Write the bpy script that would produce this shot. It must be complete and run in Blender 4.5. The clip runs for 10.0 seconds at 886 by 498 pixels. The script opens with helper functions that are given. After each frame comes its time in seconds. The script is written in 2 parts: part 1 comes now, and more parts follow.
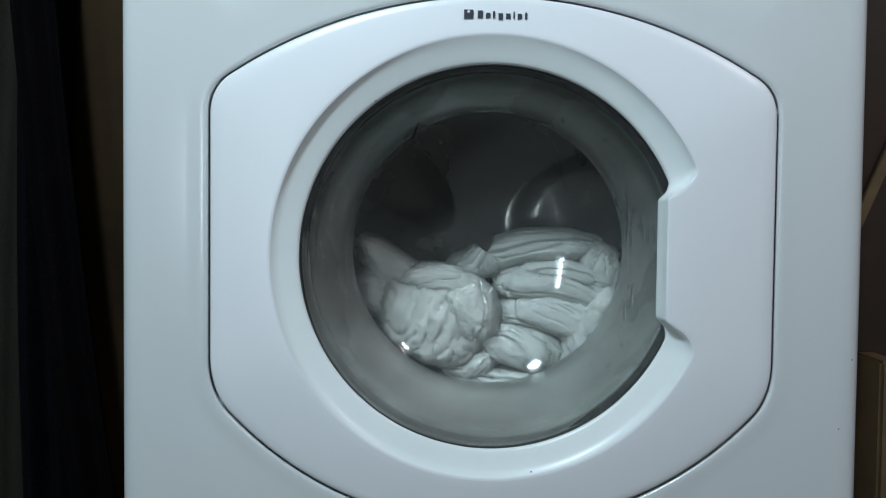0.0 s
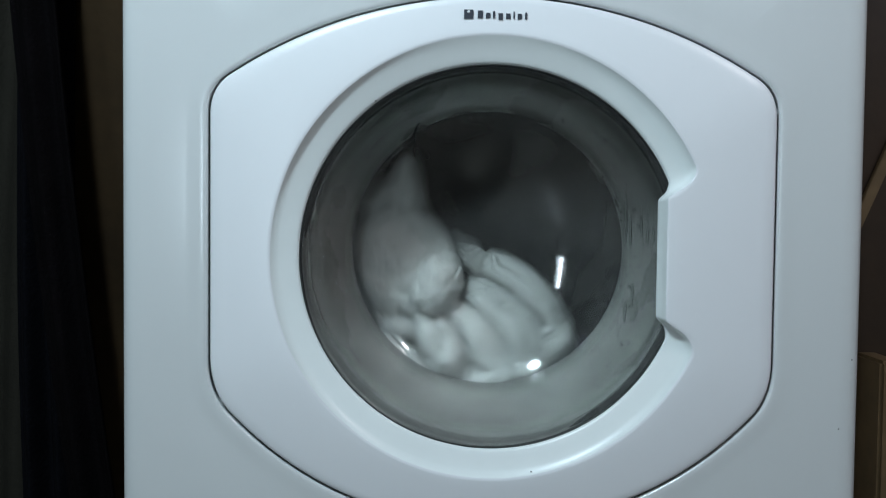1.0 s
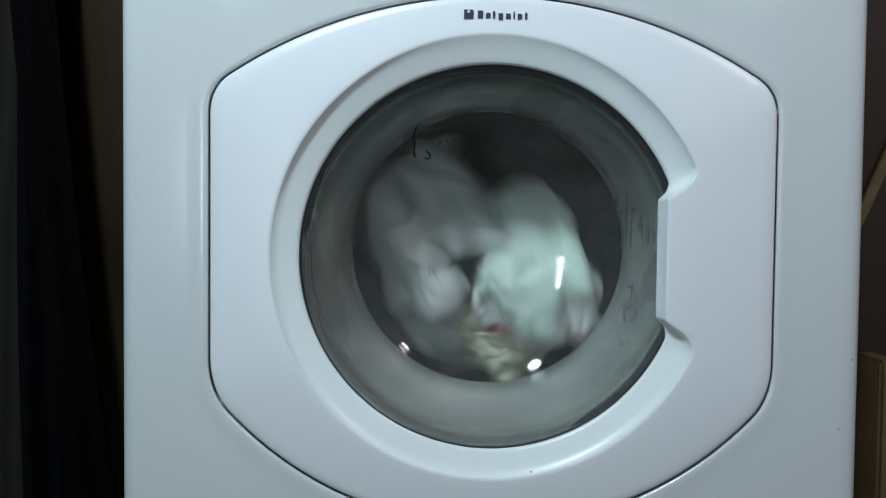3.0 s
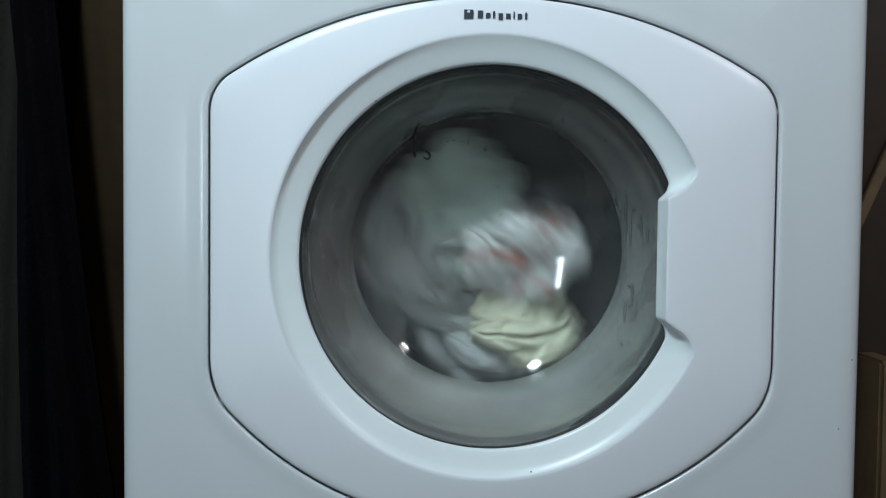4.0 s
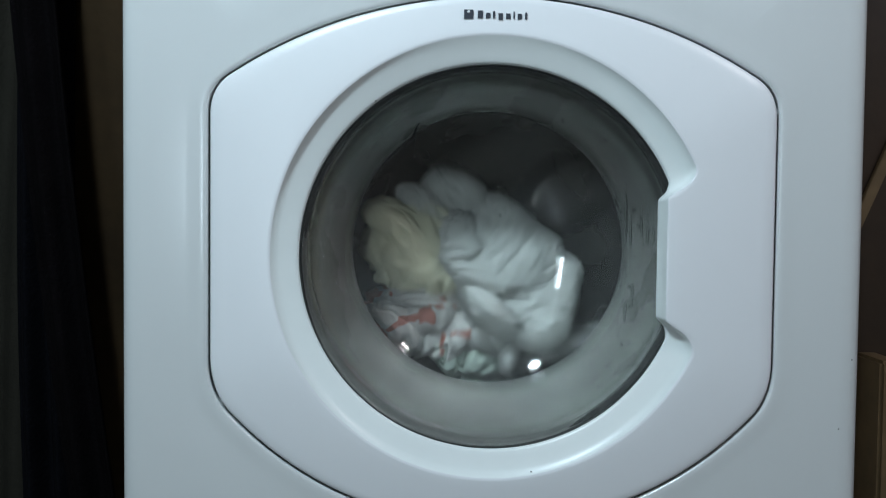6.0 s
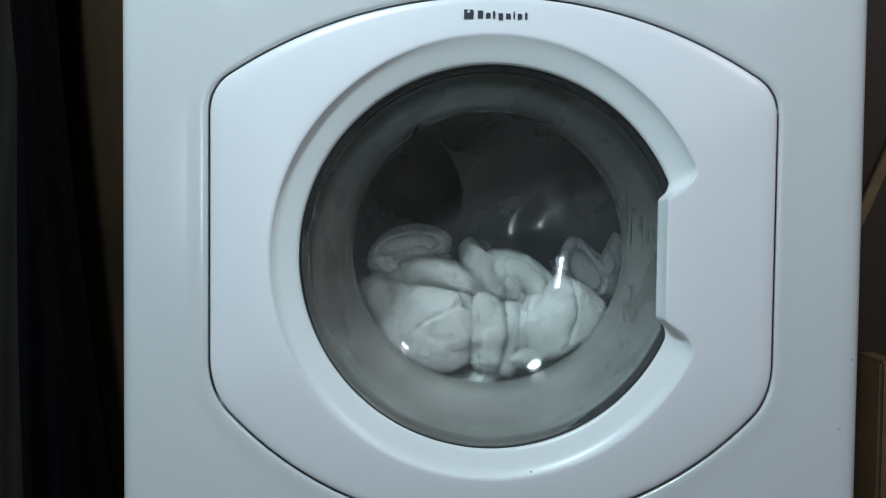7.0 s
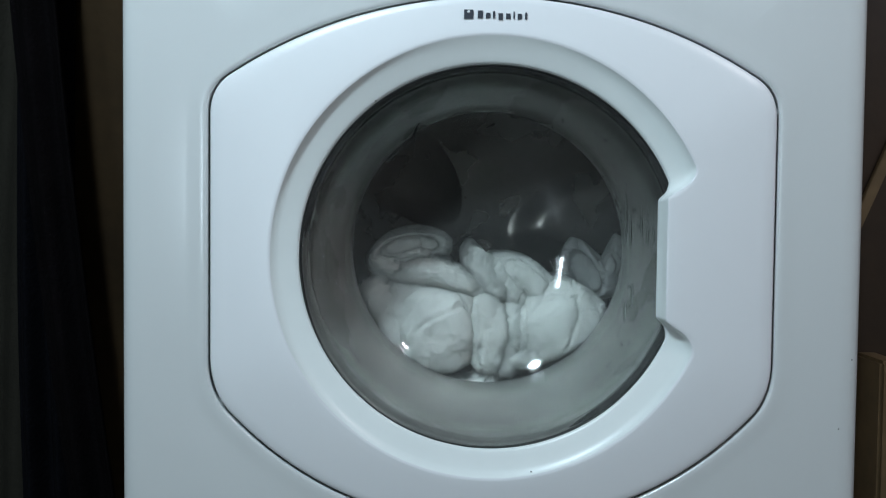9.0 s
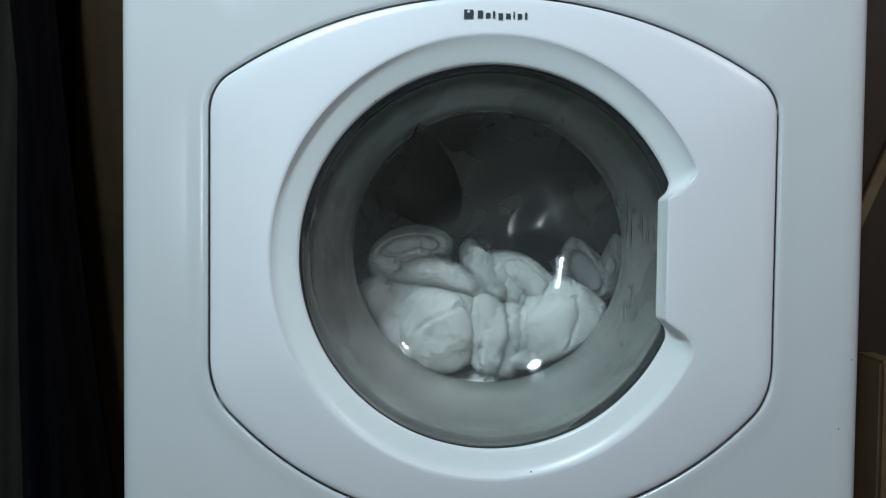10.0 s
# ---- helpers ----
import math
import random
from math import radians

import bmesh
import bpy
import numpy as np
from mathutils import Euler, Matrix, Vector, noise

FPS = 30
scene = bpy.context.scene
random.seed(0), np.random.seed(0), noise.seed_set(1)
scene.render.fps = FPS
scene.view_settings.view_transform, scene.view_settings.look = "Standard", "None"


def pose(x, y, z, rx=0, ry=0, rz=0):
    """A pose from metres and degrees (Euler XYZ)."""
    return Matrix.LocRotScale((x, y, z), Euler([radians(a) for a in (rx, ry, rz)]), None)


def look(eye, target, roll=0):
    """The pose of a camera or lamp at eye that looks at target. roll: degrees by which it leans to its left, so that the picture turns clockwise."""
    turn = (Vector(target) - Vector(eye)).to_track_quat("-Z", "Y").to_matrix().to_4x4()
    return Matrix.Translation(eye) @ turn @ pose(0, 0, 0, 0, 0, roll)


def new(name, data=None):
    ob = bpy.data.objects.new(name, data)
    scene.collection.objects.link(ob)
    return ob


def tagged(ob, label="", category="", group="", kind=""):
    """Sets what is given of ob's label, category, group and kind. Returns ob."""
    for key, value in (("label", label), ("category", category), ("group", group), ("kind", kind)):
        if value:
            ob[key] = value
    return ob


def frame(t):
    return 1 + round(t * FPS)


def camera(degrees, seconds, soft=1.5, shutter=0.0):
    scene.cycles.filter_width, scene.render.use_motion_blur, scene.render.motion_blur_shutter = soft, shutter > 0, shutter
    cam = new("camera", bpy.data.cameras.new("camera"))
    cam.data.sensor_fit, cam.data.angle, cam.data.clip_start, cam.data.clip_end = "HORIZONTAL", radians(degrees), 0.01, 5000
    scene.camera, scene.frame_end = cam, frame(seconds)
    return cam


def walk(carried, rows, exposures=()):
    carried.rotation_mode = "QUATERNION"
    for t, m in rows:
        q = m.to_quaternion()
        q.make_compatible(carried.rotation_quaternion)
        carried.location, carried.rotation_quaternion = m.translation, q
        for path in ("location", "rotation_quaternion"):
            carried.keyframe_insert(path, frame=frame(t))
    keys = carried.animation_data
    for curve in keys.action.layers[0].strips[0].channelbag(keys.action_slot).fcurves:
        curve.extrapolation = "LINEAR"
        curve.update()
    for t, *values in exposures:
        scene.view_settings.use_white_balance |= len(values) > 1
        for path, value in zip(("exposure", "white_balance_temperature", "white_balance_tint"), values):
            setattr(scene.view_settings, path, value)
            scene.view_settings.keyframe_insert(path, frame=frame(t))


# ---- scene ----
# camera: stands still before the washing machine
cam = camera(50, 10.0, soft=1.2, shutter=1.0)
STAND = look((-0.034, -0.763, 0.468), (-0.047, 1.236, 0.387), 0.6)
walk(cam, [(0.0, STAND), (10.0, STAND)], [(0.0, 0.0), (10.0, 0.0)])

# ---- light: a cool area light added in mid-air with no fixture, a wall lamp, and daylight from a narrow glazed door ----
world = bpy.data.worlds.new("world")
scene.world = world
world.use_nodes = True
wn = world.node_tree
sky = wn.nodes.new("ShaderNodeTexSky")
sky.sky_type = "NISHITA"
sky.sun_disc = False
sky.sun_elevation, sky.sun_rotation = radians(35), radians(200)
wn.nodes["Background"].inputs["Strength"].default_value = 0.1
wn.links.new(sky.outputs[0], wn.nodes["Background"].inputs[0])


def area_lamp(name, eye, target, w, h, power, color):
    lamp = bpy.data.lights.new(name, "AREA")
    lamp.shape, lamp.size, lamp.size_y, lamp.energy, lamp.color = "RECTANGLE", w, h, power, color
    ob = new(name, lamp)
    ob.matrix_world = look(eye, target)
    return ob


area_lamp("upper_left_light", (-0.38, -0.78, 1.36), (-0.05, 0.0, 0.50), 0.10, 0.13, 11.9, (0.68, 0.885, 1.0))
area_lamp("wall_lamp", (0.86, -0.75, 1.30), (0.1, 0.0, 0.55), 0.05, 0.12, 3.1, (0.95, 0.885, 0.95))
area_lamp("door_daylight", (-0.86, -2.55, 0.56), (-0.1, 0.0, 0.5), 0.12, 0.42, 8.2, (0.72, 0.885, 1.0))


# ---- materials ----
def material(name, base, rough=0.5, metal=0.0, var=0.06, scale=8.0, bump=0.0, bump_scale=200.0, rough_var=0.08, **extra):
    m = bpy.data.materials.new(name)
    m.use_nodes = True
    t = m.node_tree
    p = t.nodes["Principled BSDF"]
    co = t.nodes.new("ShaderNodeTexCoord")
    n1 = t.nodes.new("ShaderNodeTexNoise")
    n1.inputs["Scale"].default_value, n1.inputs["Detail"].default_value = scale, 6.0
    n2 = t.nodes.new("ShaderNodeTexNoise")
    n2.inputs["Scale"].default_value, n2.inputs["Detail"].default_value = scale * 9.0, 4.0
    add = t.nodes.new("ShaderNodeMath")
    add.operation = "MULTIPLY_ADD"
    add.inputs[1].default_value = 0.35
    ramp = t.nodes.new("ShaderNodeValToRGB")
    lo = [c * (1 - var * 2.2) for c in base]
    hi = [min(1.0, c * (1 + var)) for c in base]
    ramp.color_ramp.elements[0].position, ramp.color_ramp.elements[1].position = 0.22, 1.0
    ramp.color_ramp.elements[0].color, ramp.color_ramp.elements[1].color = (*lo, 1), (*hi, 1)
    for n in (n1, n2):
        t.links.new(co.outputs["Object"], n.inputs["Vector"])
    t.links.new(n2.outputs["Fac"], add.inputs[0])
    t.links.new(n1.outputs["Fac"], add.inputs[2])
    t.links.new(add.outputs[0], ramp.inputs["Fac"])
    t.links.new(ramp.outputs["Color"], p.inputs["Base Color"])
    mr = t.nodes.new("ShaderNodeMapRange")
    mr.inputs["To Min"].default_value, mr.inputs["To Max"].default_value = max(0.0, rough - rough_var), min(1.0, rough + rough_var)
    t.links.new(n1.outputs["Fac"], mr.inputs["Value"])
    t.links.new(mr.outputs[0], p.inputs["Roughness"])
    p.inputs["Metallic"].default_value = metal
    for key, value in extra.items():
        p.inputs[key.replace("_", " ")].default_value = value
    if bump:
        nb = t.nodes.new("ShaderNodeTexNoise")
        nb.inputs["Scale"].default_value, nb.inputs["Detail"].default_value = bump_scale, 3.0
        t.links.new(co.outputs["Object"], nb.inputs["Vector"])
        b = t.nodes.new("ShaderNodeBump")
        b.inputs["Strength"].default_value, b.inputs["Distance"].default_value = bump, 0.002
        t.links.new(nb.outputs["Fac"], b.inputs["Height"])
        t.links.new(b.outputs[0], p.inputs["Normal"])
    return m


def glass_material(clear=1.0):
    """Clear glass; below 1 a little diffuse colour paints a faint haze into it."""
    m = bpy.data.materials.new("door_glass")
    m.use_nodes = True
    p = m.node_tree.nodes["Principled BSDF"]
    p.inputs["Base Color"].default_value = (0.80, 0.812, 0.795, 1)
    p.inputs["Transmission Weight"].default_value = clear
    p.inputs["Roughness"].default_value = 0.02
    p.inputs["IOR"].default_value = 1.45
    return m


def print_material():
    """White cotton with a scattered red print."""
    m = material("printed_cotton", (0.60, 0.585, 0.56), 0.85, bump=0.5, bump_scale=500.0)
    t = m.node_tree
    p = t.nodes["Principled BSDF"]
    base = p.inputs["Base Color"].links[0].from_socket
    co = t.nodes.new("ShaderNodeTexCoord")
    n = t.nodes.new("ShaderNodeTexNoise")
    n.inputs["Scale"].default_value, n.inputs["Detail"].default_value, n.inputs["Distortion"].default_value = 21.0, 2.0, 1.2
    t.links.new(co.outputs["Object"], n.inputs["Vector"])
    r = t.nodes.new("ShaderNodeValToRGB")
    r.color_ramp.elements[0].position, r.color_ramp.elements[1].position = 0.57, 0.60
    t.links.new(n.outputs["Fac"], r.inputs["Fac"])
    mix = t.nodes.new("ShaderNodeMix")
    mix.data_type = "RGBA"
    t.links.new(r.outputs["Color"], mix.inputs[0])
    t.links.new(base, mix.inputs[6])
    mix.inputs[7].default_value = (0.45, 0.19, 0.15, 1)
    t.links.new(mix.outputs[2], p.inputs["Base Color"])
    return m


WHITE = material("white_enamel", (0.66, 0.67, 0.67), 0.165, var=0.012, scale=3.0, rough_var=0.02, bump=0.01, bump_scale=40.0)
DOOR_WHITE = material("white_plastic", (0.83, 0.83, 0.85), 0.32, var=0.012, scale=4.0, rough_var=0.03)
RING = material("pearl_grey_plastic", (0.84, 0.87, 0.86), 0.32, var=0.03, scale=5.0)
RUBBER = material("grey_rubber", (0.150, 0.150, 0.140), 0.30, var=0.22, scale=11.0, bump=0.12, bump_scale=60.0, rough_var=0.12)
SEAL = material("dark_seal", (0.03, 0.032, 0.03), 0.4)
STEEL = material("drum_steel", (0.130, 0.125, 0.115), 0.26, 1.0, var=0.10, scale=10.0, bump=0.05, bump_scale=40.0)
# the slight haze over the door is put into the glass colour
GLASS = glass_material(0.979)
WATER = glass_material()
WATER.name = "water"
WATER.node_tree.nodes["Principled BSDF"].inputs["Base Color"].default_value = (0.95, 0.97, 0.97, 1)
WATER.node_tree.nodes["Principled BSDF"].inputs["IOR"].default_value = 1.33
TOWEL = material("white_terry", (0.46, 0.47, 0.45), 0.95, var=0.05, scale=25.0, bump=0.25, bump_scale=420.0)
COTTON = material("pale_cotton", (0.30, 0.315, 0.315), 0.88, var=0.05, scale=18.0, bump=0.5, bump_scale=520.0)
CREAM = material("cream_cotton", (0.57, 0.555, 0.41), 0.88, var=0.07, scale=18.0, bump=0.5, bump_scale=520.0)
MINT = material("pale_green_cotton", (0.49, 0.57, 0.50), 0.88, var=0.07, scale=18.0, bump=0.5, bump_scale=520.0)
PRINT = print_material()
INK = material("dark_grey_print", (0.03, 0.035, 0.05), 0.5)
DIRT = material("dirt", (0.08, 0.08, 0.07), 0.7)
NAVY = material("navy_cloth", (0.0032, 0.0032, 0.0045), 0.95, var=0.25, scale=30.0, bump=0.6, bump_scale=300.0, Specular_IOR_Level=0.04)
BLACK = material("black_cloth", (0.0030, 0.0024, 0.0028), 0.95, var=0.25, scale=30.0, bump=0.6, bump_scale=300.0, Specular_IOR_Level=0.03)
BROWN = material("brown_wood", (0.030, 0.017, 0.007), 0.7, var=0.30, scale=7.0, bump=0.3, bump_scale=60.0, Specular_IOR_Level=0.1)
DARK_WOOD = material("dark_wood", (0.042, 0.023, 0.010), 0.6, var=0.30, scale=7.0, bump=0.3, bump_scale=60.0)
PALE_WOOD = material("pale_wood", (0.20, 0.135, 0.065), 0.6, var=0.25, scale=9.0, bump=0.3, bump_scale=60.0)
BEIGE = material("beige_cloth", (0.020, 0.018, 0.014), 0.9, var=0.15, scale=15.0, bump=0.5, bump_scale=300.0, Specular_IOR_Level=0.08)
PAINT = material("wall_paint", (0.32, 0.32, 0.31), 0.8, var=0.05, scale=2.0, bump=0.1, bump_scale=150.0)
CEIL = material("ceiling_paint", (0.75, 0.75, 0.74), 0.85, var=0.04, scale=2.0)
FLOOR = material("floor_lino", (0.13, 0.11, 0.09), 0.5, var=0.12, scale=5.0, bump=0.1)


# ---- mesh helpers ----
def finish(name, bm, mat, smooth=True):
    bmesh.ops.recalc_face_normals(bm, faces=bm.faces[:])
    me = bpy.data.meshes.new(name)
    bm.to_mesh(me)
    bm.free()
    me.materials.append(mat)
    if smooth:
        me.shade_smooth()
    return me


def part(name, bm, mat, parent=None, label="", smooth=True):
    ob = new(name, finish(name, bm, mat, smooth))
    ob.parent = parent
    if label:
        ob["label"] = label
    return ob


def loft(loops, closed=True, caps=False):
    """A skin over loops of equally many points."""
    bm = bmesh.new()
    rings = [[bm.verts.new(p) for p in lp] for lp in loops]
    n = len(loops[0])
    for a, b in zip(rings, rings[1:]):
        for i in range(n if closed else n - 1):
            j = (i + 1) % n
            bm.faces.new((a[i], a[j], b[j], b[i]))
    if caps:
        bm.faces.new(rings[0])
        bm.faces.new(rings[-1])
    return bm


def turned(profile, n=128, center=(0.0, 0.0)):
    """A solid of revolution about the y axis; profile of (radius, y)."""
    cx, cz = center
    bm = loft([[(cx + r * math.cos(a), y, cz + r * math.sin(a)) for a in (2 * math.pi * i / n for i in range(n))] for r, y in profile])
    bmesh.ops.remove_doubles(bm, verts=bm.verts[:], dist=0.00015)
    return bm


def box(x0, x1, y0, y1, z0, z1, bevel=0.0):
    bm = bmesh.new()
    bmesh.ops.create_cube(bm, size=1.0)
    for v in bm.verts:
        v.co = ((x0 + x1) / 2 + v.co.x * (x1 - x0), (y0 + y1) / 2 + v.co.y * (y1 - y0), (z0 + z1) / 2 + v.co.z * (z1 - z0))
    if bevel:
        bmesh.ops.bevel(bm, geom=bm.edges[:], offset=bevel, segments=2, affect="EDGES")
    return bm


# ---- the room that closes the place ----
def setting(name, bm, mat):
    return tagged(part(name, bm, mat, smooth=False), kind="structure")


setting("floor", box(-1.0, 1.0, -2.7, 0.75, -0.05, 0.0), FLOOR)
setting("ceiling", box(-1.0, 1.0, -2.7, 0.75, 2.4, 2.45), CEIL)
setting("wall_back", box(-0.9, 0.9, 0.65, 0.75, 0.0, 2.4), PAINT)
setting("wall_front", box(-0.9, 0.9, -2.7, -2.6, 0.0, 2.4), PAINT)
setting("wall_right", box(0.9, 1.0, -2.7, 0.75, 0.0, 2.4), PAINT)


def wall_with_window():
    x0, x1, y0, y1, z0, z1 = -1.0, -0.9, -0.90, -0.60, 1.15, 1.50
    bm = bmesh.new()
    for a, b, c, d in ((-2.7, y0, 0, 2.4), (y1, 0.75, 0, 2.4), (y0, y1, 0, z0), (y0, y1, z1, 2.4)):
        piece = box(x0, x1, a, b, c, d)
        me = bpy.data.meshes.new("piece")
        piece.to_mesh(me)
        piece.free()
        bm.from_mesh(me)
        bpy.data.meshes.remove(me)
    setting("wall_left", bm, PAINT)


wall_with_window()

# ---- washing machine ----
CZ = 0.43            # height of the door's centre
ANGLES = sorted([2 * math.pi * i / 600 for i in range(600)]
                + [math.atan2(z, x) % (2 * math.pi) for x in (-0.3005, 0.3005) for z in (-0.34, 0.26)])


def door_field(x, z):
    """Below zero inside the door's outline: two wide arcs cut by upright sides, with rounded corners."""
    a = abs(x) - 0.2270
    b = math.hypot(x, z + 0.1765) - 0.385 if z > 0 else math.hypot(x, z - 0.072) - 0.290
    k = 0.016
    h = max(0.0, k - abs(a - b)) / k
    return max(a, b) + h * h * k * 0.25


def outline(d):
    """Radii at which the door's outline, widened by d, is met."""
    out = []
    for a in ANGLES:
        c, s = math.cos(a), math.sin(a)
        lo, hi = 0.1, 0.4
        for _ in range(26):
            mid = (lo + hi) / 2
            lo, hi = (mid, hi) if door_field(mid * c, mid * s) < d else (lo, mid)
        out.append(lo)
    return out


def polar(radii, y):
    return [(r * math.cos(a), y, CZ + r * math.sin(a)) for r, a in zip(radii, ANGLES)]


def circle(r, y):
    return polar([r] * len(ANGLES), y)


def rectangle(w, z0, z1, y):
    out = []
    for a in ANGLES:
        c, s = math.cos(a), math.sin(a)
        out.append(min(w / abs(c) if abs(c) > 1e-6 else 9, (z1 if s > 0 else -z0) / abs(s) if abs(s) > 1e-6 else 9))
    return polar(out, y)


def smooth(e0, e1, x):
    t = min(1.0, max(0.0, (x - e0) / (e1 - e0)))
    return t * t * (3 - 2 * t)


def grip(r_ring, inset=0.0):
    """The inner edge of the door plate: a circle, with the plate reaching inwards at the grip."""
    out = []
    for a in ANGLES:
        d = math.degrees(a if a < math.pi else a - 2 * math.pi)
        flat = (0.1400 - inset) / math.cos(a) if abs(d) < 60 else r_ring
        t = min(1.0, max(0.0, (d - 19.4) / 6.2 if d > 0 else (-d - 18.6) / 8.0))
        f = (1 - (1 - t) ** 2.4) * smooth(0.0, 0.3, t)
        out.append(flat + (r_ring - flat) * f)
    return out


machine = tagged(new("washing_machine"), "white front-loading washing machine with a round glass door", "washing machine")
G = 0.0011
part("front_panel", loft([rectangle(0.3005, -0.34, 0.26, 0.016), rectangle(0.2998, -0.3395, 0.2595, 0.0100), rectangle(0.2980, -0.339, 0.259, 0.0058), rectangle(0.2945, -0.338, 0.258, 0.0027),
                          rectangle(0.2890, -0.337, 0.257, 0.0008), rectangle(0.2810, -0.336, 0.256, 0.0), polar(outline(0.0200), 0.0), polar(outline(0.0150), -0.0002), polar(outline(0.0100), -0.0007), polar(outline(0.0060), -0.0010),
                          polar(outline(0.0038), -0.0009), polar(outline(0.0024), -0.0004), polar(outline(0.0016), 0.0006), polar(outline(G), 0.0016), polar(outline(0.0050), 0.0034), polar(outline(0.0060), 0.026),
                          circle(0.178, 0.030), circle(0.170, 0.036)]), WHITE, machine)
for name, b in (("side_panel", box(-0.3005, -0.2955, 0.0165, 0.58, 0.03, 0.845)), ("side_panel", box(0.2955, 0.3005, 0.0165, 0.58, 0.03, 0.845)),
                ("back_panel", box(-0.2950, 0.2950, 0.57, 0.58, 0.03, 0.82)), ("top_panel", box(-0.3005, 0.3005, 0.0, 0.58, 0.846, 0.866, 0.004)),
                ("control_panel", box(-0.3005, 0.3005, -0.004, 0.012, 0.694, 0.842, 0.004)), ("plinth", box(-0.2950, 0.2950, 0.012, 0.03, 0.02, 0.0885))):
    part(name, b, WHITE, machine, smooth=False)
for x in (-0.25, 0.25):
    for y in (0.06, 0.52):
        part("foot", turned([(0.0001, 0.0), (0.02, 0.0), (0.02, 0.03), (0.0001, 0.03)], 20), SEAL, machine).matrix_local = pose(x, y, 0.0, 90) @ pose(0, 0, 0)

def plate(f, y=0.0):
    """A loop of the domed door plate, the fraction f of the way from its rim to the ring."""
    rim, inner = outline(-0.0032), grip(0.1795)
    out = []
    for a, b, ang in zip(rim, inner, ANGLES):
        r = a + (b - a) * f
        rho = min(1.0, max(0.0, door_field(r * math.cos(ang), r * math.sin(ang)) / -0.12))
        out.append((r * math.cos(ang), y - 0.0022 - 0.0085 * (1 - (1 - rho) ** 2), CZ + r * math.sin(ang)))
    return out


def dome(radii, dy):
    out = []
    for r, ang in zip(radii, ANGLES):
        rho = min(1.0, max(0.0, door_field(r * math.cos(ang), r * math.sin(ang)) / -0.12))
        out.append((r * math.cos(ang), dy - 0.0022 - 0.0085 * (1 - (1 - rho) ** 2), CZ + r * math.sin(ang)))
    return out


door = part("door", loft([polar(outline(-0.0006), 0.024), polar(outline(-0.0006), 0.0012), polar(outline(-0.0009), -0.0006), polar(outline(-0.0016), -0.0017)]
                         + [plate(f) for f in (0.0, 0.12, 0.25, 0.4, 0.55, 0.7, 0.85, 1.0)]
                         + [dome(grip(0.1782, 0.0006), 0.0002), dome(grip(0.1770, 0.0014), 0.0009)]), DOOR_WHITE, machine,
            "white plastic door plate with cut-off sides")


def cove(r, y, inset):
    return polar([min(a, r) for a in grip(max(r, 0.1400), inset)], y)


part("door_ring", loft([dome(grip(0.1770, 0.0014), 0.0009), cove(0.1748, -0.0040, 0.0024), cove(0.1706, -0.0018, 0.0030), cove(0.1660, 0.0002, 0.0036),
                        cove(0.1615, 0.0020, 0.0042), cove(0.1580, 0.0034, 0.0048), cove(0.1557, 0.0048, 0.0052), cove(0.1557, 0.0072, 0.0056)]), RING, door, "glossy pearl-grey sloping ring round the glass")
part("door_seal", turned([(0.1556, 0.0056), (0.1551, 0.0050), (0.1546, 0.0056), (0.1546, 0.0072), (0.1556, 0.0072)], 160, (0, CZ)), SEAL, door, "thin dark seal round the glass")

bowl = [(0.1545, 0.0070), (0.1538, 0.0062), (0.1525, 0.0066), (0.1514, 0.0084), (0.1504, 0.0120), (0.1495, 0.0165)]
bowl += [(max(0.1488 * math.cos(radians(a)) ** 0.75, 0.0001), 0.0220 + 0.0865 * math.sin(radians(a))) for a in range(3, 91, 3)]
back_side = [(0.1550, 0.0130), (0.1555, 0.0180), (0.1545, 0.0225)] + [(r + 0.0050 * (r / 0.149), y + 0.0045 * (1 - r / 0.17)) for r, y in bowl[6:]]
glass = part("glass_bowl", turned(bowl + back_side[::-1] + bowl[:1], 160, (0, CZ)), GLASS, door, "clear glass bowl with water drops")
glass.visible_shadow = False
part("gasket", turned([(0.170, 0.036), (0.1640, 0.0095), (0.1576, 0.0078), (0.1568, 0.0100), (0.1570, 0.0190), (0.1580, 0.0290), (0.1590, 0.0400), (0.1600, 0.0480), (0.1585, 0.0580), (0.1560, 0.0680), (0.1520, 0.0820), (0.1455, 0.0960),
                       (0.1400, 0.1040), (0.1360, 0.1090), (0.1332, 0.1140), (0.1312, 0.1200), (0.1300, 0.1270), (0.1294, 0.1340), (0.1296, 0.1390), (0.1310, 0.1410), (0.1326, 0.1390),
                       (0.1340, 0.1290), (0.1362, 0.1205), (0.1450, 0.1190), (0.1700, 0.1100), (0.1800, 0.0800), (0.1750, 0.040)], 160, (0.002, CZ + 0.003)), RUBBER, machine, "wet grey rubber door gasket")
part("tub", turned([(0.150, 0.1200), (0.250, 0.1200), (0.262, 0.130), (0.262, 0.43), (0.0001, 0.43)], 96, (0, CZ)), SEAL, machine)

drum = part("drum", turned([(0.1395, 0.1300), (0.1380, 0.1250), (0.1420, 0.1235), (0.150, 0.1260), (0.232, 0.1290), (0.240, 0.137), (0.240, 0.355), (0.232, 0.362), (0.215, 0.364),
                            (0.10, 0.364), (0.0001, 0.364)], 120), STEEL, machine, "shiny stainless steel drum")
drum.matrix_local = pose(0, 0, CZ)


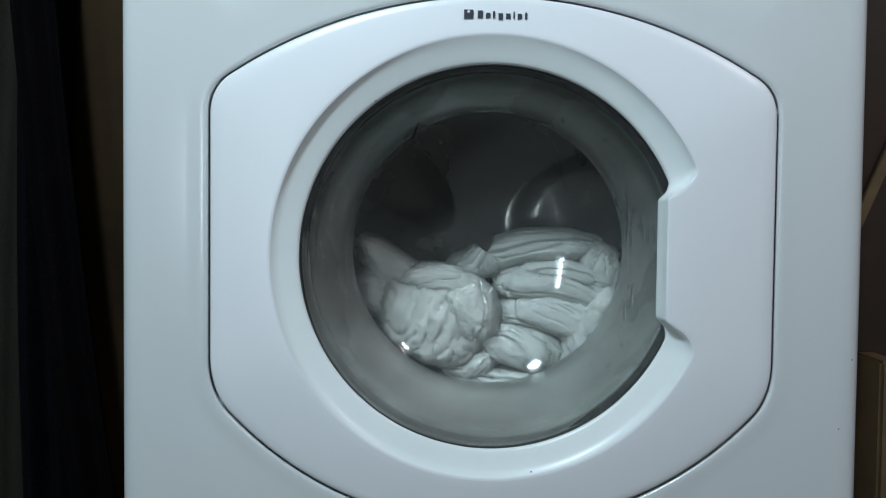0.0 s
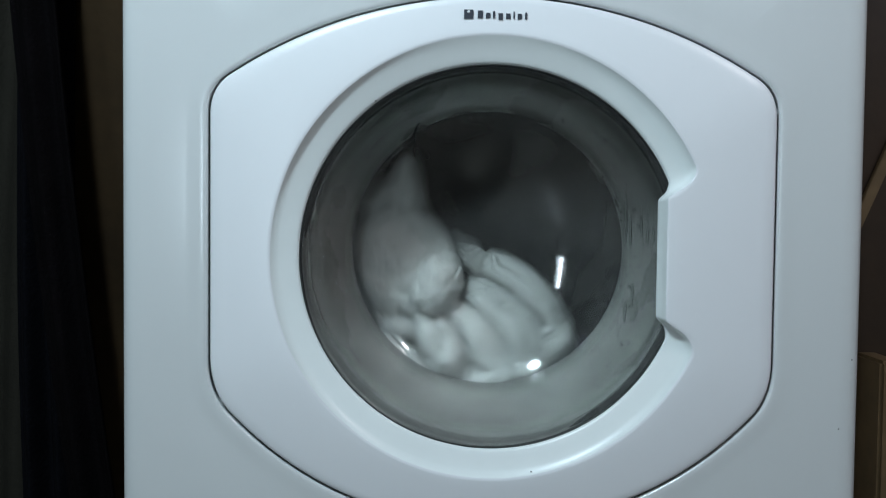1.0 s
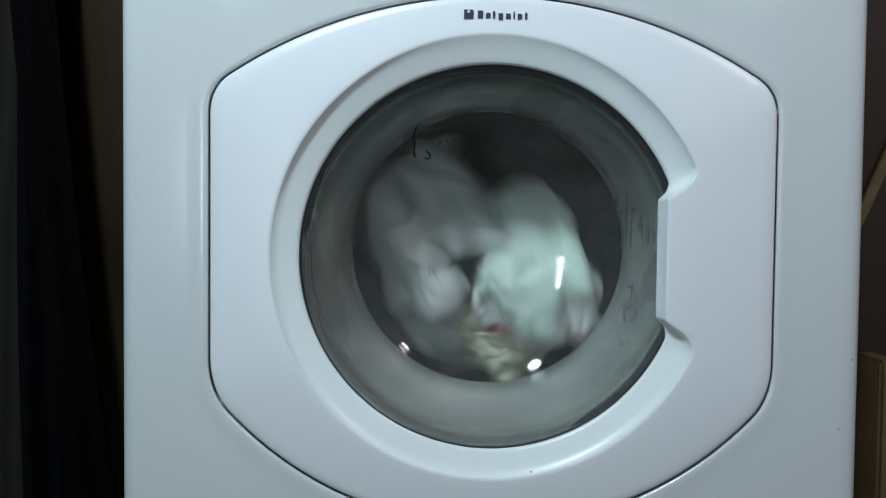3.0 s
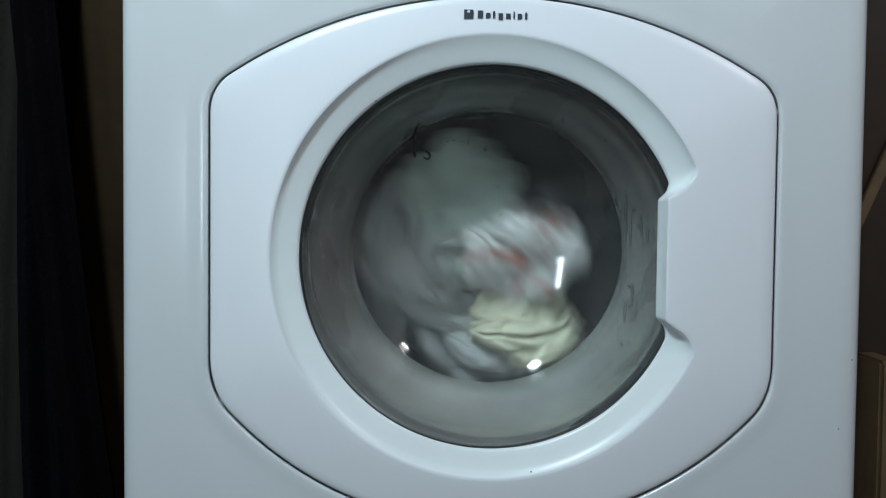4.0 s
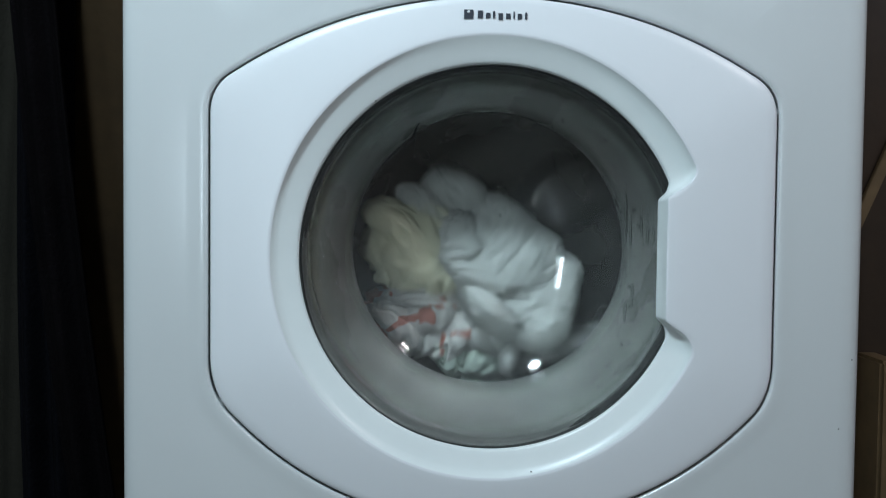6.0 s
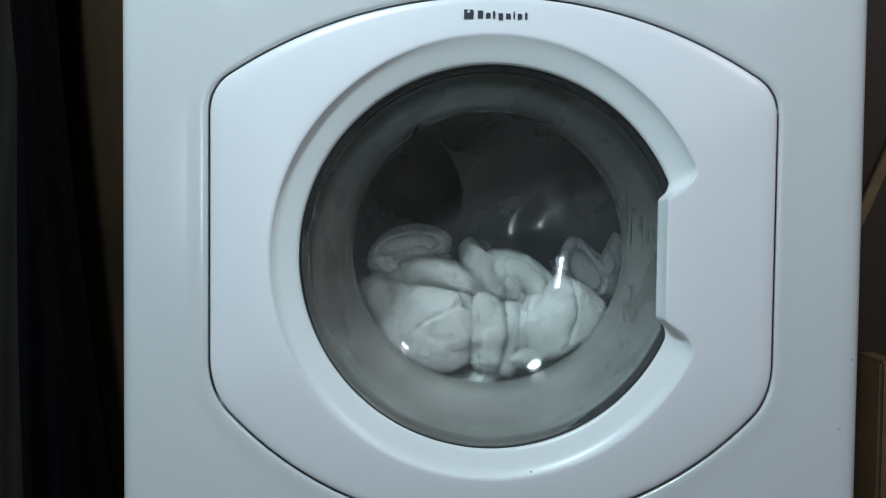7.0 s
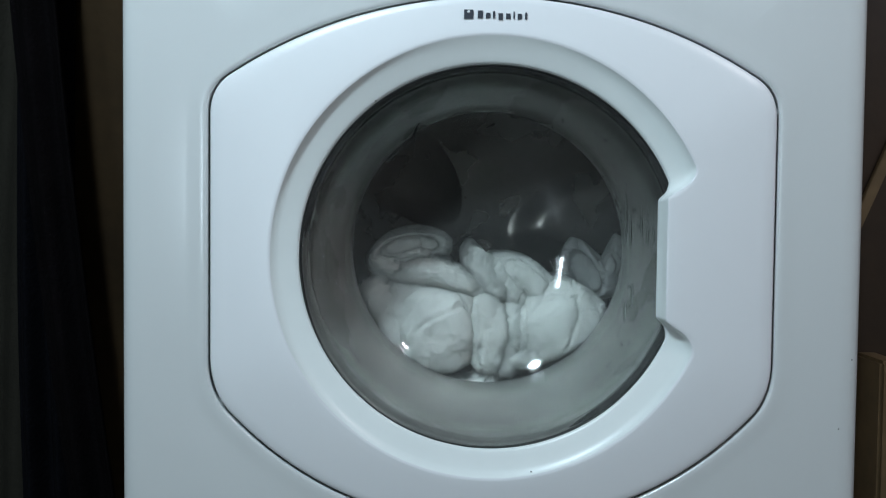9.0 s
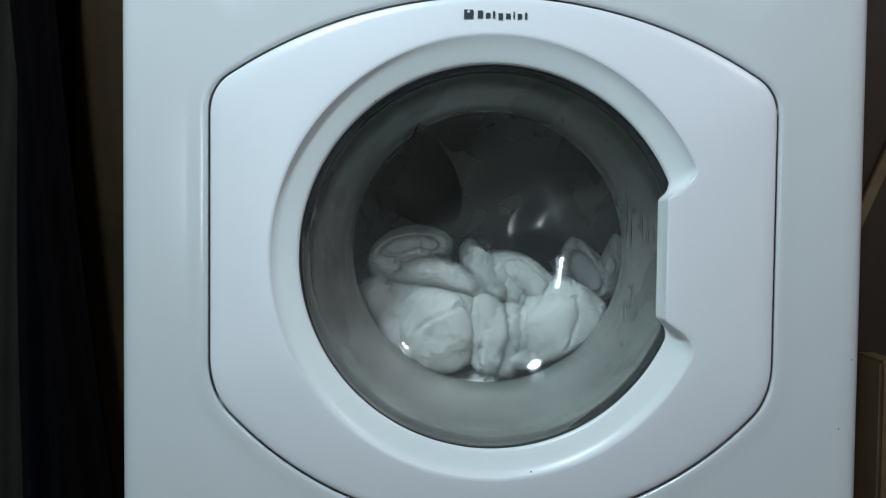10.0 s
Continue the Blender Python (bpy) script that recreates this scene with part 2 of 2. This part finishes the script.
def rib(mid, long, half, y0, height, n=72):
    """A leaf-shaped plateau with soft shoulders pressed into the drum's back, its long axis on a radius."""
    loops = []
    for k in (0.001, 0.3, 0.5, 0.62, 0.70, 0.76, 0.82, 0.88, 0.94, 1.0, 1.06, 1.12, 1.2):
        h = height * (1 - smooth(0.60, 1.16, k))
        loops.append([(mid + long * k * math.cos(a), y0 - h, half * k * math.sin(a) * abs(math.sin(a)) ** 0.25) for a in (2 * math.pi * i / n for i in range(n))])
    return loft(loops)


def lifter():
    """A hollow paddle that runs along the drum's wall and narrows inwards."""
    loops = []
    for r, w, y0, y1 in ((0.241, 0.040, 0.150, 0.362), (0.225, 0.034, 0.152, 0.362), (0.195, 0.022, 0.158, 0.362), (0.172, 0.013, 0.166, 0.362), (0.164, 0.009, 0.172, 0.361), (0.160, 0.004, 0.178, 0.382)):
        lp = []
        for k in range(32):
            a = 2 * math.pi * k / 32
            c, s = math.cos(a), math.sin(a)
            lp.append((r, (y0 + y1) / 2 + (y1 - y0) / 2 * math.copysign(abs(c) ** 0.35, c), w * math.copysign(abs(s) ** 0.8, s)))
        loops.append(lp)
    return loft(loops, caps=True)


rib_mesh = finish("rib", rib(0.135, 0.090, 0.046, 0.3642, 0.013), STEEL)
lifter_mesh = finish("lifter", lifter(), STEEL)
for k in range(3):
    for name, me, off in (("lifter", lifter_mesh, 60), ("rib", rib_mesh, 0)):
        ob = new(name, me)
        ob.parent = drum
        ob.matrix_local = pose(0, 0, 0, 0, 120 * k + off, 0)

# drops and lint that cling to the inside of the glass
def on_glass(u, w):
    r = min(0.15, math.hypot(u, w))
    a = math.acos(min(1.0, r / 0.1488) ** (1 / 0.75))
    return 0.0220 + 0.0865 * math.sin(a) + 0.0040


def drop(u, w, sx, sz):
    bm = bmesh.new()
    bmesh.ops.create_uvsphere(bm, u_segments=12, v_segments=8, radius=1.0)
    y = on_glass(u, w)
    for v in bm.verts:
        v.co = (u + v.co.x * sx * (1 + 0.2 * v.co.z), y + 0.0004 + v.co.y * 0.0012, CZ + w + v.co.z * sz)
    part("water_drop", bm, WATER, door)


def thread(points, r, mat, name):
    cu = [Vector((u, on_glass(u, w) + 0.0008, CZ + w)) for u, w in points]
    loops = [[(c.x + r * math.cos(a), c.y + r * math.sin(a) * 0.6, c.z + 0.3 * r * math.cos(a)) for a in (k * math.pi / 4 for k in range(8))] for c in cu]
    part(name, loft(loops, caps=True), mat, door)


rng = random.Random(4)
for u, w in ((-0.102, 0.092), (-0.098, 0.096), (-0.106, 0.084), (-0.043, 0.100), (-0.037, 0.101), (-0.031, 0.102), (-0.024, 0.101), (-0.018, 0.100), (-0.002, 0.094), (0.010, 0.060), (0.013, 0.034),
             (0.064, 0.118), (0.100, 0.100), (0.132, 0.026), (0.136, 0.010), (0.133, -0.010), (0.128, 0.040), (0.138, 0.030), (0.126, -0.028), (0.130, -0.050), (0.122, -0.075), (-0.126, -0.06), (-0.12, -0.072)):
    drop(u, w, rng.uniform(0.0010, 0.0018), rng.uniform(0.0011, 0.0026))
# long drops added in place of light streaks reflected off the wet gasket lip
for u, w, h in ((0.1225, 0.034, 0.022), (0.1265, 0.020, 0.014), (0.134, 0.026, 0.010), (0.1385, 0.018, 0.008), (0.142, 0.020, 0.006), (0.128, -0.035, 0.012), (0.122, -0.050, 0.010)):
    drop(u, w, 0.0016, h)
for _ in range(110):
    r, a = rng.uniform(0.118, 0.147), rng.gauss(-0.55, 0.75)
    drop(r * math.cos(a), r * math.sin(a), rng.uniform(0.0005, 0.0012), rng.uniform(0.0006, 0.0018))
thread([(-0.062, 0.115), (-0.0645, 0.112), (-0.0665, 0.106), (-0.0660, 0.098), (-0.067, 0.091), (-0.066, 0.086)], 0.0011, BLACK, "lint_thread")
thread([(-0.056, 0.092), (-0.052, 0.088), (-0.054, 0.084), (-0.058, 0.086)], 0.0009, BLACK, "lint_thread")

# maker's mark: a small square and a row of plain bars
part("badge", box(-0.0242, -0.0170, -0.0056, -0.0036, 0.6198, 0.6268), INK, door, smooth=False)
part("badge_dot", turned([(0.0001, -0.0060), (0.0012, -0.0060), (0.0012, -0.0050)], 16, (-0.0206, 0.6250)), DOOR_WHITE, door)
for x, w, z0, z1 in ((-0.0134, 0.0040, 0.6204, 0.6262), (-0.0070, 0.0034, 0.6204, 0.6244), (-0.0014, 0.0016, 0.6204, 0.6256), (0.0030, 0.0034, 0.6190, 0.6242),
                     (0.0090, 0.0034, 0.6200, 0.6240), (0.0148, 0.0010, 0.6200, 0.6254), (0.0182, 0.0032, 0.6198, 0.6238), (0.0240, 0.0016, 0.6196, 0.6248)):
    part("mark_bar", box(x, x + w, -0.0056, -0.0036, z0, z1), INK, door, smooth=False)

for x, y, z in ((-0.118, -0.0055, 0.290), (-0.1000, -0.0064, 0.2795), (0.0340, -0.0051, 0.2585), (0.2920, 0.0018, 0.3510), (0.2820, 0.0001, 0.2950), (-0.094, 0.0, 0.555)):
    part("dirt_speck", turned([(0.0001, y - 0.0003), (0.0006, y - 0.0002), (0.0007, y + 0.0003)], 8, (x, z)), DIRT, machine)

# ---- laundry ----
def fold_lobe(bm, center, half, tilt, bend, grain, folds, off, rng, tufts):
    """One fold of a bundled cloth: a long rounded roll, bent across, with creases that run along grain (degrees);
    folds of (fineness, width, depth)."""
    nu, nv = 150, 84
    hx, hy, hz = half
    ct, st = math.cos(radians(tilt)), math.sin(radians(tilt))
    g = Vector((math.cos(radians(grain)), 0, math.sin(radians(grain))))
    cx, cy, cz = center
    rows = []
    for j in range(1, nv):
        v = math.pi * j / nv
        row = []
        for i in range(nu):
            u = 2 * math.pi * i / nu
            p = Vector((math.sin(v) * math.cos(u), math.sin(v) * math.sin(u), math.cos(v)))
            q = Vector([math.copysign(abs(c) ** e, c) for c, e in zip(p, (0.85, 0.75, 0.85))])
            body = Vector((p.x * hx, p.y * hy, p.z * hz)) * 22.0
            pp = body - g * (0.93 * body.dot(g))
            w1 = noise.noise(body * 0.9 + off)
            pp = pp + Vector((w1, -w1, w1)) * 0.22
            r = 1.0 + 0.16 * w1 + 0.10 * noise.noise(body * 2.1 + off * 0.7)
            for k, (fine, width, depth) in enumerate(folds):
                n = noise.noise(pp * fine + off * (1.7 + k))
                r += depth * (min(1.0, abs(n) / width) ** 0.6 - 1.0)
            fuzz = 0.0011 * noise.noise(body * 7.0 + off) + 0.0007 * noise.noise(body * 18.0 + off)
            x, z = q.x * hx * r, q.z * hz * r
            z += bend * (q.x * q.x - 0.33)
            co = Vector((cx + x * ct - z * st, cy + q.y * hy * r, cz + x * st + z * ct)) + p * fuzz
            row.append(bm.verts.new(co))
        rows.append(row)
    for a, b in zip(rows, rows[1:]):
        for i in range(nu):
            bm.faces.new((a[i], a[(i + 1) % nu], b[(i + 1) % nu], b[i]))
    bm.faces.new(rows[0])
    bm.faces.new(rows[-1])
    # terry pile: short leaning tufts
    for _ in range(tufts):
        j = int(math.acos(rng.uniform(-0.98, 0.98)) / math.pi * nv) - 1
        j = min(max(j, 1), nv - 4)
        i = rng.randrange(nu)
        a, b, c = rows[j][i].co, rows[j][(i + 1) % nu].co, rows[j + 1][i].co
        n = (c - a).cross(b - a)
        if n.length < 1e-12:
            continue
        n.normalize()
        base = a + (b - a) * rng.random() + (c - a) * rng.random()
        t = (b - a).normalized()
        w = n.cross(t)
        r0, tall, spin = rng.uniform(0.0006, 0.0011), rng.uniform(0.0009, 0.0027), rng.uniform(0, 6.28)
        tip = bm.verts.new(base + n * tall + (t * rng.uniform(-1, 1) + w * rng.uniform(-1, 1)) * 0.0011)
        foot = [bm.verts.new(base - n * 0.0004 + (t * math.cos(spin + k * 2.094) + w * math.sin(spin + k * 2.094)) * r0) for k in range(3)]
        for k in range(3):
            bm.faces.new((foot[k], foot[(k + 1) % 3], tip))


def bundle(name, lobes, folds, seed, mat, label, tufts=0):
    """A bundled cloth of several folds pressed together; each lobe: across, depth, up, half sizes, tilt, bend, grain."""
    bm = bmesh.new()
    rng = random.Random(seed)
    for k, (x, y, z, hx, hy, hz, tilt, bend, grain) in enumerate(lobes):
        off = Vector((seed * 3.7 + k * 5.3, seed * 1.3 - k * 2.9, seed * 2.1 + k))
        fold_lobe(bm, (x, y, z), (hx, hy, hz), tilt, bend, grain, folds, off, rng, tufts)
    return tagged(part(name, bm, mat), label, "laundry", "laundry in the drum")


TERRY = [(1.3, 0.07, 0.17), (2.9, 0.09, 0.09), (6.0, 0.16, 0.03)]
LOOSE = [(1.5, 0.12, 0.26), (3.0, 0.13, 0.14), (6.0, 0.16, 0.03)]
LOADS = {
    "round_towel": bundle("towel", [(-0.004, 0.004, 0.000, 0.056, 0.036, 0.045, -10, 0, 80), (0.033, -0.010, 0.004, 0.026, 0.028, 0.033, 20, 0, 70),
                                    (0.004, -0.002, -0.034, 0.030, 0.030, 0.019, -12, 0, 80), (0.004, -0.004, 0.030, 0.046, 0.028, 0.016, -12, -0.008, 20)],
                          TERRY, 1, TOWEL, "bundled white terry towel with a fluffy edge", 4500),
    "strip_towel": bundle("towel", [(0.000, 0.0, 0.000, 0.050, 0.030, 0.018, -30, 0.006, -30), (-0.012, 0.008, -0.026, 0.032, 0.034, 0.028, -20, 0, -20)],
                          TERRY, 4, TOWEL, "small white terry hand towel, folded over", 4500),
    "top_towel": bundle("towel", [(0.000, 0.006, 0.004, 0.080, 0.040, 0.018, 4, -0.014, 4), (-0.062, 0.000, -0.010, 0.032, 0.030, 0.016, 14, -0.006, 10),
                                  (0.016, -0.004, -0.018, 0.064, 0.036, 0.015, -3, -0.008, -4), (0.060, 0.002, -0.014, 0.022, 0.034, 0.030, 10, 0, 60)],
                        TERRY, 3, TOWEL, "long white terry towel in stacked crumpled folds", 4500),
    "wide_towel": bundle("towel", [(0.004, 0.004, 0.032, 0.064, 0.036, 0.018, -8, -0.012, -8), (0.004, -0.004, 0.006, 0.060, 0.034, 0.020, -14, -0.010, -16),
                                   (-0.030, -0.008, -0.022, 0.046, 0.034, 0.025, -16, -0.008, -25), (0.036, 0.000, -0.004, 0.044, 0.036, 0.020, 66, -0.012, 66),
                                   (0.012, 0.004, -0.032, 0.044, 0.034, 0.018, 14, 0.010, 14)],
                         TERRY, 22, TOWEL, "bundled white terry towel in long curved folds", 4500),
    "face_cloth": bundle("face_cloth", [(0.0, 0.0, 0.0, 0.050, 0.032, 0.016, -10, 0.006, -8), (-0.012, -0.004, 0.012, 0.022, 0.026, 0.012, 30, 0, 30)],
                         TERRY, 6, TOWEL, "narrow white face cloth folded lengthwise", 4500),
    "disc_towel": bundle("towel", [(-0.004, 0.010, 0.002, 0.056, 0.034, 0.056, 12, 0, 60), (0.006, -0.004, -0.006, 0.047, 0.028, 0.038, 108, 0, 108),
                                   (-0.040, 0.014, 0.012, 0.030, 0.030, 0.034, 30, 0, 30),
                                   (0.008, 0.000, 0.044, 0.046, 0.030, 0.014, -12, -0.012, -10)],
                         [(1.0, 0.05, 0.05), (2.6, 0.09, 0.03)], 31, TOWEL, "white terry towel wound into a round coil", 4500),
    "leaf_towel": bundle("towel", [(0.000, -0.002, 0.000, 0.047, 0.030, 0.022, 96, 0.006, 96), (-0.020, 0.004, 0.018, 0.040, 0.030, 0.012, 108, 0.010, 108),
                                   (0.020, 0.006, -0.004, 0.040, 0.030, 0.018, 84, -0.006, 84)],
                         [(1.0, 0.06, 0.08), (2.6, 0.10, 0.03)], 32, TOWEL, "white terry towel folded into upright leaf-shaped lobes", 4500),
    "wedge_towel": bundle("towel", [(0.012, 0.000, 0.000, 0.050, 0.036, 0.037, 32, 0, 40), (0.034, 0.008, 0.012, 0.040, 0.032, 0.026, -30, -0.008, -30), (-0.008, -0.002, -0.028, 0.036, 0.030, 0.014, 18, 0.008, 20),
                                    (-0.004, 0.004, 0.036, 0.048, 0.032, 0.017, -40, -0.006, -40), (-0.052, 0.002, 0.048, 0.036, 0.030, 0.013, -52, 0.006, -50),
                                    (-0.030, 0.006, 0.038, 0.034, 0.030, 0.014, -55, 0, -50)],
                          [(1.1, 0.07, 0.09), (2.6, 0.10, 0.03)], 33, TOWEL, "white terry towel in slanting pointed folds", 4500),
    "rolled_towel": bundle("towel", [(0.000, 0.004, 0.008, 0.042, 0.034, 0.017, 8, -0.008, 5), (0.000, 0.000, -0.010, 0.045, 0.034, 0.015, -2, 0.004, 0),
                                     (0.006, -0.008, 0.000, 0.024, 0.028, 0.010, 4, -0.004, 0)],
                           TERRY, 34, TOWEL, "small rolled white terry towel", 4500),
    "shirt": bundle("shirt", [(0.000, 0.0, 0.000, 0.040, 0.026, 0.024, -40, 0.01, -40), (0.020, -0.004, 0.014, 0.030, 0.020, 0.012, 60, 0.008, 60),
                              (-0.018, 0.002, -0.014, 0.032, 0.024, 0.014, -20, -0.006, -20)],
                    LOOSE, 5, COTTON, "crumpled wet grey cotton shirt"),
    "print_shirt": bundle("shirt", [(0.000, 0.0, 0.000, 0.066, 0.038, 0.040, 40, 0.012, 40), (0.030, -0.006, 0.016, 0.044, 0.032, 0.020, -35, 0.010, -35),
                                    (-0.030, -0.004, 0.008, 0.042, 0.034, 0.018, 70, -0.01, 70), (0.006, -0.012, -0.026, 0.046, 0.030, 0.018, 10, 0.008, 10)],
                          LOOSE, 7, PRINT, "crumpled white cotton shirt with a red print"),
    "mint_sheet": bundle("sheet", [(0.000, 0.0, 0.000, 0.076, 0.042, 0.044, -50, 0.012, -50), (0.030, -0.008, 0.020, 0.060, 0.034, 0.018, -40, 0.010, -40),
                                   (-0.026, -0.006, -0.014, 0.058, 0.034, 0.020, -60, -0.01, -60)],
                         LOOSE, 8, MINT, "bundled pale green cotton sheet"),
    "cream_cloth": bundle("cloth", [(0.000, 0.0, 0.000, 0.066, 0.040, 0.042, 20, 0.010, 20), (0.022, -0.010, -0.014, 0.046, 0.034, 0.022, -30, 0.010, -30),
                                    (-0.030, -0.006, 0.016, 0.040, 0.032, 0.018, 50, -0.01, 50)],
                          LOOSE, 9, CREAM, "crumpled cream cotton cloth"),
}


# ---- things beside the machine ----
def hanging(name, x0, x1, z0, z1, y, folds, depth, mat, label, category, lean=0.0):
    """Cloth that hangs in soft upright folds, with a front and a back."""
    bm = bmesh.new()
    nx, nz = 40, 40
    sides = []
    for side in (0.0, 0.006):
        grid = []
        for j in range(nz + 1):
            t = j / nz
            z = z1 + (z0 - z1) * t
            row = []
            for i in range(nx + 1):
                s = i / nx
                x = x0 + (x1 - x0) * s + lean * t + 0.012 * math.sin(t * 4 + x0 * 9)
                d = depth * math.sin(s * folds * 6.283 + 1.3 * math.sin(t * 2.2)) + 0.4 * depth * noise.noise((s * 3, t * 3, x0 * 7))
                row.append(bm.verts.new((x, y + d + side, z)))
            grid.append(row)
        for a, b in zip(grid, grid[1:]):
            for i in range(nx):
                bm.faces.new((a[i], a[i + 1], b[i + 1], b[i]))
        sides.append(grid)
    f, b = sides
    rim = lambda g: g[0] + [r[-1] for r in g[1:]] + g[-1][-2::-1] + [r[0] for r in g[-2:0:-1]]
    a, c = rim(f), rim(b)
    for i in range(len(a)):
        j = (i + 1) % len(a)
        bm.faces.new((a[i], a[j], c[j], c[i]))
    return tagged(part(name, bm, mat), label, category)


tagged(part("wooden_board", box(-0.425, -0.303, 0.125, 0.145, 0.0, 1.10, 0.003), BROWN, smooth=False), "brown wooden board standing beside the machine", "board")
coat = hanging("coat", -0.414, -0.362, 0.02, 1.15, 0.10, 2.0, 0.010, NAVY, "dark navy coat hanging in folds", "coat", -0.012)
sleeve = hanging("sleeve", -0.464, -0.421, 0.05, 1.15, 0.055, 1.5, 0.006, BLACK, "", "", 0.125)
sleeve.parent = coat
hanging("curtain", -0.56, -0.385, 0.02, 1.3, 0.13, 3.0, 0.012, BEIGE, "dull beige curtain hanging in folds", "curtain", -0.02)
cabinet = tagged(new("wooden_cabinet"), "dark brown wooden cabinet with a pale post and slat", "cabinet")
part("body", box(0.335, 0.75, 0.16, 0.645, 0.0, 0.90, 0.004), DARK_WOOD, cabinet, smooth=False)
part("post", box(0.3605, 0.382, 0.10, 0.159, 0.0, 0.335, 0.003), PALE_WOOD, cabinet, "pale wooden post", smooth=False)
slat = part("slat", box(-0.005, 0.005, -0.004, 0.004, -0.30, 0.30, 0.001), PALE_WOOD, cabinet, "thin pale wooden slat", smooth=False)
slat.matrix_local = pose(0.372, 0.1555, 0.492, 0, 23, 0)


# ---- movement ----
def motions():
    turn = [(0.0, 0), (0.6, 0), (0.7, 4), (0.8, 14), (0.9, 30)]
    t, a = 0.9, 30.0
    while t < 5.75:
        t += 0.1
        a += 23.0
        turn.append((round(t, 2), a))
    for dt, da in ((0.1, 22), (0.1, 16), (0.1, 10), (0.1, 6), (0.1, 3), (0.1, 1), (0.2, -1), (0.2, -1), (0.2, -2), (0.2, -1)):
        t, a = t + dt, a + da
        turn.append((round(t, 2), a))
    turn.append((10.0, a))
    walk(drum, [(t, pose(0, 0, CZ, 0, d - 25, 0)) for t, d in turn])

    # resting places before and after: across, depth, up, turn, tip; then where each starts in the tumbling stream, and its reach
    plan = {
        "round_towel": ((-0.043, 0.160, -0.062, 0, 0), (-0.100, 0.220, -0.175, 40, 0), 120, 1.0),
        "strip_towel": ((-0.084, 0.172, -0.019, 0, 0), (-0.060, 0.300, -0.130, 20, 0), 85, 1.05),
        "top_towel": ((0.054, 0.182, -0.006, 0, 0), (0.020, 0.270, -0.165, 0, 0), 215, 0.95),
        "wide_towel": ((0.066, 0.170, -0.071, 0, 0), (0.090, 0.230, -0.160, 0, 0), 255, 1.0),
        "face_cloth": ((0.006, 0.165, -0.124, 0, 0), (0.010, 0.175, -0.143, 0, 0), 300, 0.6),
        "disc_towel": ((-0.080, 0.250, -0.150, 30, 0), (-0.052, 0.160, -0.070, 0, 0), 145, 0.95),
        "leaf_towel": ((0.010, 0.270, -0.110, 30, 0), (0.004, 0.162, -0.079, 0, 0), 190, 0.8),
        "wedge_towel": ((0.080, 0.270, -0.130, 30, 0), (0.054, 0.168, -0.071, 0, 0), 235, 0.95),
        "rolled_towel": ((-0.040, 0.310, -0.120, 20, 0), (-0.075, 0.176, -0.005, 0, 0), 275, 1.1),
        "shirt": ((0.080, 0.270, -0.080, 0, 0), (0.114, 0.226, -0.026, 0, 0), 320, 1.0),
        "print_shirt": ((-0.060, 0.215, -0.178, 0, 0), (-0.050, 0.215, -0.180, 0, 0), -12, 0.95),
        "mint_sheet": ((0.090, 0.215, -0.160, 0, 0), (0.060, 0.310, -0.130, 0, 0), -42, 1.0),
        "cream_cloth": ((0.010, 0.215, -0.182, 0, 0), (0.040, 0.200, -0.178, 0, 0), 58, 0.95),
    }
    carry = {0.7: 4, 0.8: 15, 0.9: 30, 1.0: 46, 1.1: 62}

    def gone(t):
        return 321.0 * (t - 1.0)

    for key, (rest, last, start, reach) in plan.items():
        rows = []

        def stream(t):
            psi = start + gone(t)
            swing = psi + 30 * math.sin(radians(psi - 200))
            s, c = math.sin(radians(swing)), math.cos(radians(swing))
            w = -0.021 - 0.066 * reach * c
            u = -0.012 - 0.064 * reach * s - 0.46 * (w + 0.021)
            y = 0.196 - 0.034 * math.cos(radians(psi - 205))
            return [u, y, w, rest[3] + 46 + 0.55 * gone(t), 30 * math.sin(radians(psi * 0.5 + start))]

        def carried_round(t):
            a = carry[t]
            u, y, w, r, tip = rest
            c, s = math.cos(radians(a)), math.sin(radians(a))
            return u * c + w * s, y, w * c - u * s, r + a, tip

        def blend(p, q, f):
            return [a + (b - a) * f for a, b in zip(p, q)]

        def put(t, p):
            rows.append((round(t, 2), pose(p[0], p[1], CZ + p[2], p[4], 0, 0) @ pose(0, 0, 0, 0, p[3], 0)))

        put(0.0, rest)
        put(0.6, rest)
        for t in carry:
            put(t, carried_round(t))
        for k in range(2, 49):
            t = 1.0 + 0.1 * k
            put(t, blend(carried_round(1.1), stream(t), min(1.0, (k - 1) / 3)))
        p0, q = stream(5.8), list(last)
        q[3] = last[3] + 360 * round((p0[3] + 60 - last[3]) / 360)
        n = max(3, int(abs(q[3] - p0[3]) / 60) + 2)
        for i in range(1, n):
            f = i / n
            put(5.8 + 0.95 * f, blend(p0, q, f * f * (3 - 2 * f)))
        lift = list(q)
        lift[0], lift[2] = q[0] - 0.003, q[2] + 0.005
        put(6.8, lift)
        put(7.1, q)
        put(10.0, q)
        walk(LOADS[key], rows)


motions()
